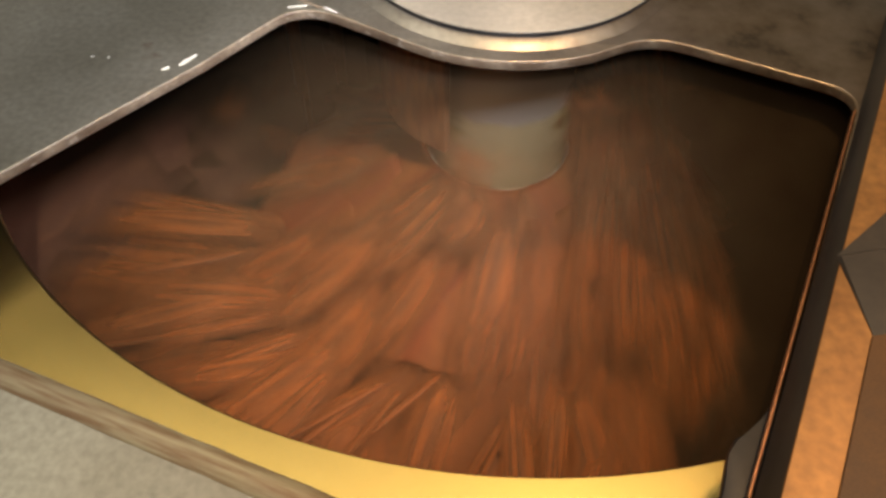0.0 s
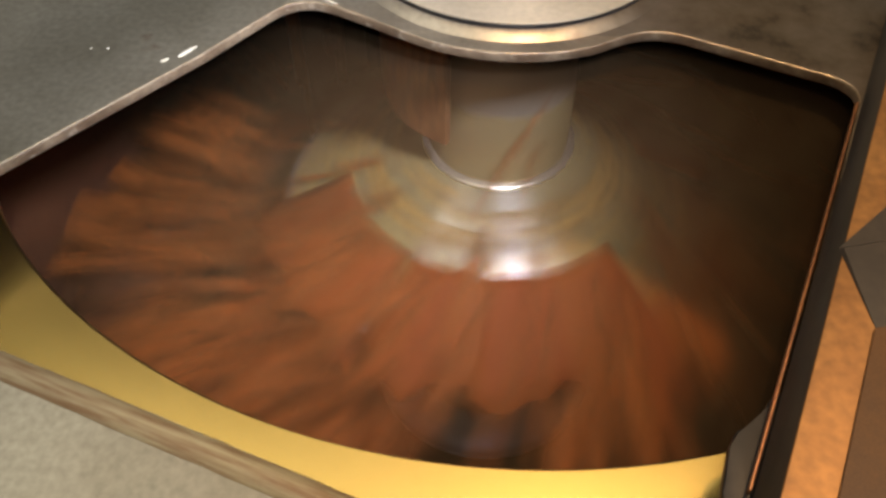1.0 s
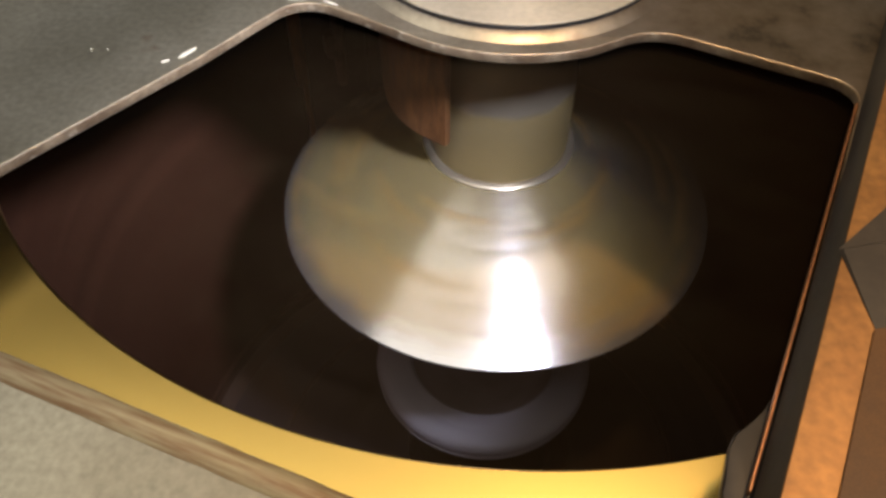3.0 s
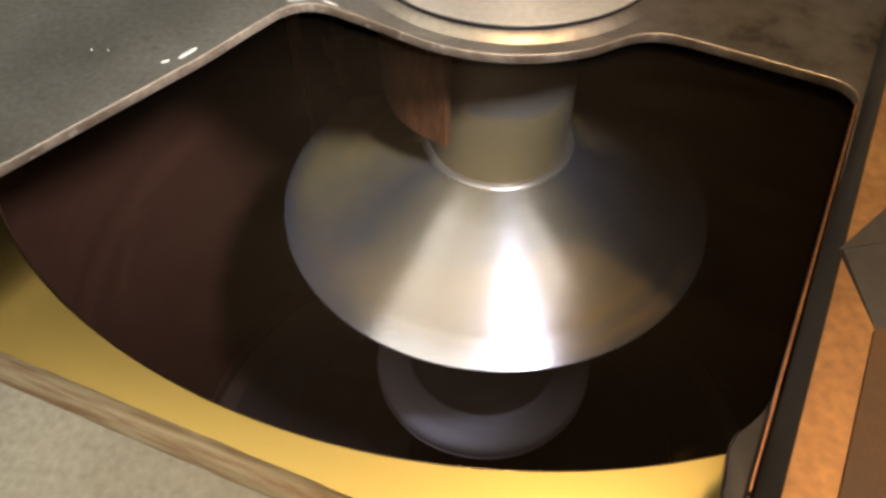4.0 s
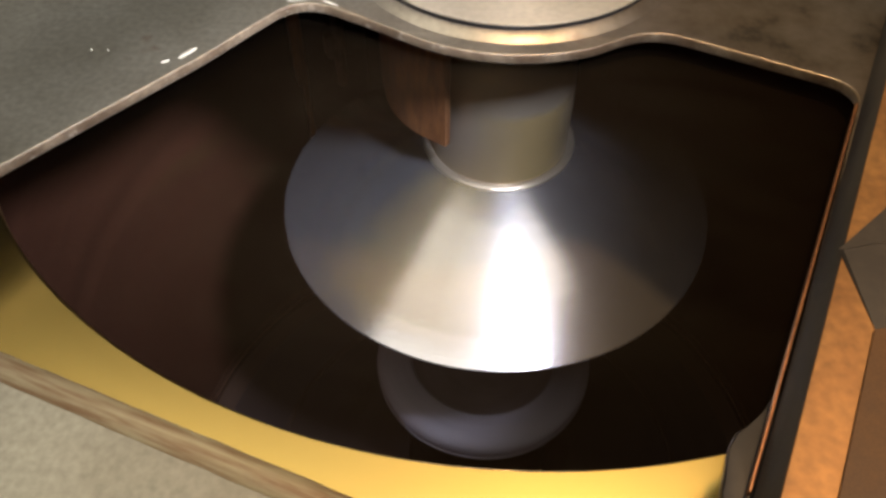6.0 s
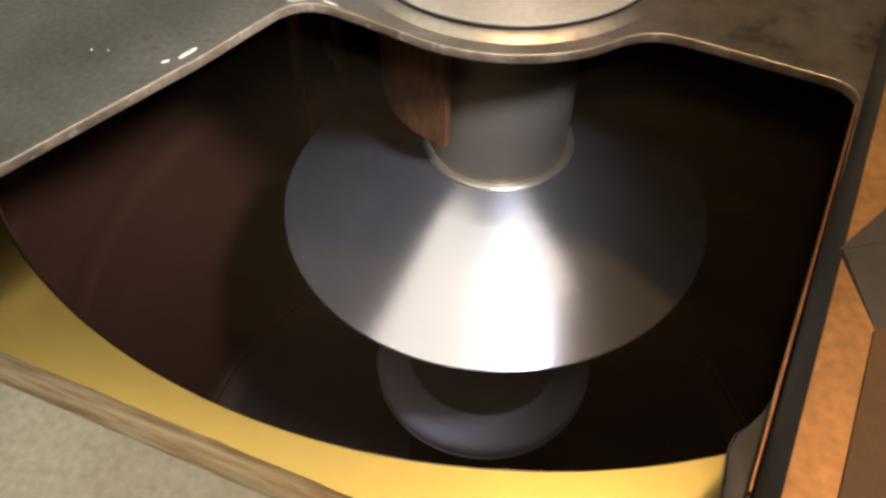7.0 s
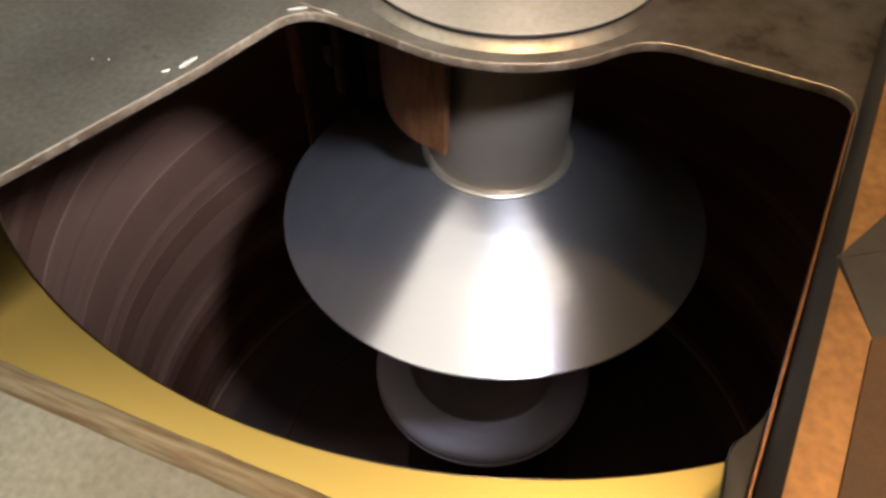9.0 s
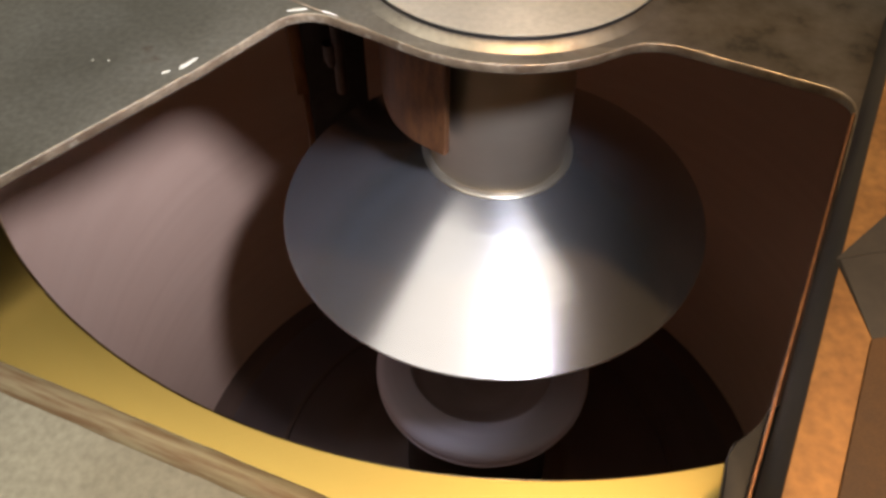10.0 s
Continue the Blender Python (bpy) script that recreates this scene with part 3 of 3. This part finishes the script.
# the fan flung off its edge
for i in range(190):
    a = rng.uniform(200, 298)
    r = rng.uniform(0.29, 0.45)
    z = 0.4 - 0.418 - max(0, r - 0.33) * rng.uniform(0.1, 1.2)
    p0 = ring(r, a, z)
    p1 = ring(r + 0.1, a - rng.uniform(0, 14), z - rng.uniform(0.0, 0.07))
    thin = rng.random() < 0.35
    tongue(p0, p1 - p0, (0, 0, 1), (rng.uniform(0.24, 0.38), rng.uniform(0.008, 0.02) if thin else rng.uniform(0.04, 0.11), 0.012), rng.uniform(0.98, 1.34) if thin else rng.uniform(0.88, 1.06), 0.08, LEAF, "streak")
# brown mist of fine drops between the cone and the wall
for i in range(36):
    a = rng.uniform(118, 232) if i < 22 else rng.uniform(195, 300)
    r, z = (rng.uniform(0.42, 0.62), rng.uniform(-0.40, 0.02)) if i < 22 else (rng.uniform(0.36, 0.58), rng.uniform(-0.32, -0.14))
    p0 = ring(r, a, z)
    tongue(p0, ring(1, a + 90, 0) + ring(0.3, a, 0) + Vector((0, 0, rng.uniform(-0.5, 0.3))), Vector((0, 0, 1)) - ring(0.8, a, 0), (rng.uniform(0.3, 0.5), rng.uniform(0.16, 0.3), 0.02),
           rng.uniform(0.85, 1.4), 0.05, MIST_LEAF, "mist")
# the falling stream: a smooth core in lengths, and streaks over it
PATH = [(Vector((0.172, 0.02, 0.175)), 0.050), (Vector((0.183, -0.03, 0.115)), 0.064), (Vector((0.190, -0.095, 0.072)), 0.082), (Vector((0.196, -0.186, 0.035)), 0.09),
        (Vector((0.222, -0.272, -0.06)), 0.105), (Vector((0.255, -0.335, -0.42)), 0.13)]


def along_path(t):
    k = min(len(PATH) - 2, int(t * (len(PATH) - 1)))
    f = t * (len(PATH) - 1) - k
    f = f * f * (3 - 2 * f) * 0.3 + f * 0.7
    return PATH[k][0].lerp(PATH[k + 1][0], f), PATH[k][1] + (PATH[k + 1][1] - PATH[k][1]) * f


ACROSS, FACING = Vector((0.95, 0.3, 0)).normalized(), Vector((0.28, -0.9, 0.3)).normalized()


def length_of_stream(t0, t1, seed):
    """A smooth, bulging length of the stream, in the frame of its upper end."""
    rg = random.Random(seed)
    o, _ = along_path(t0)
    e, _ = along_path(t1)
    m = frame_of(o, e - o, FACING)
    back = m.inverted()
    bm = bmesh.new()
    rows = []
    n, q = 12, 18
    ph = [rg.uniform(0, 6) for _ in range(3)]
    for i in range(n + 1):
        u = i / n
        p, w = along_path(t0 + (t1 - t0) * u)
        thin = 0.25 if i in (0, n) else 1
        row = []
        for k in range(q):
            a = 2 * math.pi * k / q
            wave = 1 + 0.07 * math.sin(3 * a + ph[0] + u) + 0.05 * math.sin(7 * a + ph[1])
            row.append(bm.verts.new(back @ (p + ACROSS * (w * math.cos(a) * wave) + FACING * (0.028 * math.sin(a) * thin * wave))))
        rows.append(row)
    for a, b in zip(rows, rows[1:]):
        for k in range(q):
            bm.faces.new((a[k], b[k], b[(k + 1) % q], a[(k + 1) % q]))
    bm.faces.new(rows[0])
    bm.faces.new(rows[-1])
    bmesh.ops.recalc_face_normals(bm, faces=bm.faces[:])
    me = bpy.data.meshes.new("stream_length")
    bm.to_mesh(me)
    bm.free()
    me.materials.append(SHEET)
    me.polygons.foreach_set("use_smooth", [True] * len(me.polygons))
    return me, o, e - o


for i in range(6):
    me, o, way = length_of_stream(i / 6, min(1, i / 6 + 0.26), i)
    tongue(o, way, FACING, (1, 1, 1), 0.55 + 0.03 * i, 0.03, me, "stream_length")


# what runs through: pieces that come from the feed, cross the cone and are thrown to the wall
def between(a, b, f):
    m = a.to_quaternion().slerp(b.to_quaternion(), f).to_matrix().to_4x4()
    m.translation = a.translation.lerp(b.translation, f)
    return m


def run(poses, start, size):
    """poses: (seconds after start, pose); what lies before the clip is left out."""
    rows = [(start + dt, m) for dt, m in poses]
    if rows[-1][0] <= 0.05:
        return
    while len(rows) > 1 and rows[1][0] <= 0:
        rows.pop(0)
    if rows[0][0] < 0:
        (t0, a), (t1, b) = rows[:2]
        rows[0] = (0.0, between(a, b, -t0 / (t1 - t0)))
    elif rows[0][0] > 0:
        rows.insert(0, (0.0, rows[0][1]))
    rows.append((10.0, rows[-1][1]))
    ob = new("streak", LEAF)
    ob.parent = mass
    ob.scale = size
    mass_rows.append((ob, rows))


def thrown(a, z, low, up=0.0):
    """Poses from the cone's edge to the wall."""
    out, side = ring(1, a, 0), ring(1, a + 90, 0)
    return [frame_of(out * 0.47 + Vector((0, 0, z - 0.04 + up)), out * 0.9 - side * 0.25 + Vector((0, 0, -0.15)), (0, 0, 1)),
            frame_of(out * 0.62 + Vector((0, 0, (z + low) / 2 + up)), out * 0.8 - side * 0.2 + Vector((0, 0, -0.6)), (0, 0, 1)),
            frame_of(out * 0.735 + Vector((0, 0, low + 0.1)), out * 0.3 + Vector((0, 0, -0.9)), out),
            frame_of(out * 0.760 + Vector((0, 0, low)), (0, 0, -1), out)]


rng = random.Random(8)
for i in range(1000):
    late = i >= 740
    a = rng.uniform(80, 405 if late else 335)
    if a < 232 and rng.random() < 0.75:
        continue
    thin = rng.random() < 0.3
    lift = 0.018 + rng.uniform(0, 0.008)
    slope = lambda b: ring(1, b, 0) - ring(0.35, b + 90, 0) + Vector((0, 0, -0.5236))
    one = frame_of(ring(0.115, a, on_cone(0.115, lift)), slope(a), (0, 0, 1))
    two = frame_of(ring(0.20, a - 14, on_cone(0.20, lift)), slope(a - 14), (0, 0, 1))
    three = frame_of(ring(0.31, a - 26, on_cone(0.31, lift)), slope(a - 26), (0, 0, 1))
    wait = one.copy()
    wait.translation = Vector((rng.uniform(-0.06, 0.06), rng.uniform(0.13, 0.19), rng.uniform(0.30, 0.36)))
    low = rng.uniform(-0.75, -0.25)
    poses = [(0.0, wait), (0.05, one), (0.10, two), (0.155, three)] + list(zip((0.20, 0.25, 0.29, 0.33), thrown(a - 36, 0.0, low, rng.uniform(-0.03, 0.05))))
    run(poses, rng.uniform(0.66, 0.89) if late else rng.uniform(-0.3, 0.98 if thin else 0.80), (rng.uniform(0.10, 0.28), rng.uniform(0.012, 0.03) if thin else rng.uniform(0.02, 0.05) if late else rng.uniform(0.06, 0.13), 0.006))
for i in range(260):
    side = rng.uniform(-1, 1)
    spots = []
    for k in range(6):
        t = k / 5.5
        o, w = along_path(t)
        e, _ = along_path(min(1, t + 0.1))
        spots.append(frame_of(o + ACROSS * (w * side) + FACING * (0.036 * math.sqrt(1 - 0.8 * side * side)), e - o + ACROSS * (side * 0.012), FACING))
    wait = spots[0].copy()
    wait.translation = Vector((0.16, 0.15, 0.33))
    end = spots[-1].translation
    a = math.degrees(math.atan2(end.y, end.x))
    out = ring(1, a, 0)
    z = end.z
    tail = [frame_of(out * 0.60 + Vector((0, 0, z - 0.12)), out * 0.6 + Vector((0, 0, -0.8)), out), frame_of(out * 0.735 + Vector((0, 0, z - 0.2)), out * 0.25 + Vector((0, 0, -0.9)), out),
            frame_of(out * 0.76 + Vector((0, 0, z - 0.25)), (0, 0, -1), out)]
    poses = [(0.0, wait)] + [(0.05 + 0.045 * k, m) for k, m in enumerate(spots)] + list(zip((0.33, 0.38, 0.42), tail))
    run(poses, rng.uniform(-0.35, 0.55), (rng.uniform(0.14, 0.24), rng.uniform(0.03, 0.07), 0.006))

# ---- amber glaze left on the cone, shed little by little ----
glaze = tagged(empty("syrup_glaze", (0, 0, -0.4)), "thin amber syrup glaze on the spinning cone", "syrup")
glaze_rows = []
rng = random.Random(21)
GLAZE_SHAPES = [cone_sheet(0.1135, 0.311, 17.8, 0.0006, k, GLAZE, "glaze_patch") for k in range(3)]
for i in range(10):
    a = 36.0 * (i * 3 % 10)
    ob = new("glaze_patch", GLAZE_SHAPES[i % 3])
    ob.parent = glaze
    o, w = ring(0.1135, a, on_cone(0.1135)), ring(1, a, 0) + Vector((0, 0, -0.5236))
    out = ring(1, a, 0)
    leave = 2.2 + 4.6 * i / 10
    first = frame_of(o, w, (0, 0, 1))
    mid = frame_of(out * 0.5 + Vector((0, 0, -0.1)), out + Vector((0, 0, -0.6)), (0, 0, 1))
    near = frame_of(out * 0.69 + Vector((0, 0, -0.3)), out * 0.35 + Vector((0, 0, -0.9)), out)
    last = frame_of(out * 0.76 + Vector((0, 0, -0.4)), (0, 0, -1), out)
    glaze_rows.append((ob, [(0.0, first), (leave, first), (leave + 0.1, mid), (leave + 0.2, near), (leave + 0.3, last), (10.0, last)]))

# and on the sleeve
def sleeve_glaze():
    bm = bmesh.new()
    low, high = [], []
    for k in range(13):
        a = -31 + 62 * k / 12
        low.append(bm.verts.new(ring(0.1024, a, 0.002 * math.sin(k))))
        high.append(bm.verts.new(ring(0.1024, a, 0.115 + 0.006 * math.sin(k * 0.9))))
    for k in range(12):
        bm.faces.new((low[k], low[k + 1], high[k + 1], high[k]))
    me = bpy.data.meshes.new("sleeve_glaze")
    bm.to_mesh(me)
    bm.free()
    me.materials.append(GLAZE)
    me.polygons.foreach_set("use_smooth", [True] * len(me.polygons))
    return me


SLEEVE_GLAZE = sleeve_glaze()
for i in range(6):
    ob = new("glaze_patch", SLEEVE_GLAZE)
    ob.parent = glaze
    a, leave = 60.0 * i, 3.2 + 0.6 * i
    first = Matrix.Translation((0, 0, 0.099)) @ Matrix.Rotation(radians(a), 4, "Z")
    mid = Matrix.Translation(ring(0.3, a, 0.03)) @ Matrix.Rotation(radians(a), 4, "Z")
    last = Matrix.Translation(ring(0.66, a, -0.3)) @ Matrix.Rotation(radians(a), 4, "Z")
    glaze_rows.append((ob, [(0.0, first), (leave, first), (leave + 0.1, mid), (leave + 0.25, last), (10.0, last)]))

# golden residue that turns with the cone, shed drop by drop
SHAPES = [cone_sheet(0.2, 0.2 + w, h, 0.0012, k, RESIDUE, "residue") for k, (w, h) in enumerate(((0.008, 12), (0.005, 16), (0.013, 7)))]
for i in range(230):
    r0, a = 0.112 + 0.205 * rng.random() ** 0.7, rng.uniform(0, 360)
    p0 = ring(r0, a, on_cone(r0, rng.uniform(0, 0.001)))
    tongue(p0, ring(1, a, 0) + Vector((0, 0, -0.5236)), (0, 0, 1), (1, 1, 1), 1.0 + 3.2 * rng.random() ** 3, 0.004, SHAPES[i % 3], "residue")
    mass_rows[-1][0].parent = glaze

# ---- one splash of wash water, flung from under the cone to the wall ----
WATER = soft("wash_water", (0.72, 0.72, 0.88), (0.62, 0.62, 0.78), 1.3, 0.35, 0.25, (1.0, 3.0, 1.0))
DROP = lens(WATER, "water_drop")
splash = tagged(empty("water_splash"), "bluish splash of wash water flung to the wall", "water splash")
splash_rows = []
for a, z, length, wide in ((152, -0.94, 0.10, 0.045), (156, -0.955, 0.12, 0.055), (160, -0.965, 0.12, 0.07), (164, -0.98, 0.10, 0.06), (169, -1.0, 0.10, 0.03), (154, -1.05, 0.07, 0.02)):
    ob = new("water_drop", DROP)
    ob.parent = splash
    ob.scale = (length, wide, 0.006)
    out, side = ring(1, a, 0), ring(1, a + 90, 0)
    way = side * 0.9 + Vector((0, 0, -0.25))
    hidden = frame_of(out * 0.04 + Vector((0, 0, -0.60)), way, -out)
    under = frame_of(out * 0.30 + Vector((0, 0, -0.78)), way, -out)
    hit = frame_of(out * 0.665 + Vector((0, 0, z)), way, -out)
    slid = frame_of(out * 0.672 + Vector((0, 0, z - 0.01)), way, -out)
    gone = frame_of(out * 0.78 + Vector((0, 0, z - 0.05)), way, -out)
    splash_rows.append((ob, [(0.0, hidden), (4.30, hidden), (4.40, under), (4.47, hit), (4.53, slid), (4.58, gone), (10.0, gone)]))

# ---- steam over the basket and an added glare haze, sinking away ----
steam_haze_rows = []
for i, (mat, t0) in enumerate(((GLARE_HAZE, 6.9), (STEAM, 2.5))):
    puff = new("steam", lens(mat, "steam_haze_puff"))
    tagged(puff, "thin pale steam and glare haze drifting over the open basket", "steam", group="steam over the basket")
    puff.scale = (1.1, 0.95, 0.05)
    x, y, z = rng.uniform(-0.02, 0.08), rng.uniform(-0.44, -0.38), -0.04 - 0.022 * i
    off = Matrix.Rotation(radians(rng.uniform(0, 360)), 4, "Z") @ Matrix.Translation((-0.55, 0, 0))
    steam_haze_rows.append((puff, [(0.0, Matrix.Translation((x, y, z)) @ off), (t0, Matrix.Translation((x, y, z - 0.01)) @ off), (t0 + 0.5, Matrix.Translation((0, 0, -0.8)) @ off),
                              (t0 + 0.9, Matrix.Translation((0, 0, -1.34 + 0.004 * i)) @ off), (10.0, Matrix.Translation((0, 0, -1.345 + 0.004 * i)) @ off)]))


def motions():
    """All that turns, drains and is flung."""
    rate = -48.0
    for thing in (spindle, basket, sugar, film, glaze):
        at = thing.location.copy()
        walk(thing, [(i / 30, Matrix.Translation(at) @ Matrix.Rotation(radians(rate * i), 4, "Z")) for i in range(301)])
    at = mass.location.copy()
    walk(mass, [(t, Matrix.Translation(at) @ Matrix.Rotation(radians(a), 4, "Z")) for t, a in ((0.0, 0), (0.5, -3), (0.8, -20), (1.2, -60), (2.0, -75), (10.0, -75))])
    for ob, rows in mass_rows + glaze_rows + steam_haze_rows + splash_rows:
        walk(ob, rows)
    rng = random.Random(11)
    early = {b: rng.choice((1, 2, 2)) if b > 8 else rng.choice((0, 1, 1)) for b in range(BANDS)}
    for ob, b, a in film_patches:
        turn = Matrix.Rotation(radians(360 * a / ARCS), 4, "Z")
        t0 = rng.uniform(7.05, 7.85) if (a + b) % 3 < early[b] else rng.uniform(9.04, 9.18)
        step = 0.0005 * (a % 2) + 0.0012 * (b % 3)
        walk(ob, [(t, turn @ Matrix.Translation((d + step, 0, 0))) for t, d in ((0.0, -0.006), (2.5, -0.004), (5.5, 0.004), (t0 - 0.15, 0.009), (t0 + 0.1, 0.018), (10.0, 0.02))])


motions()
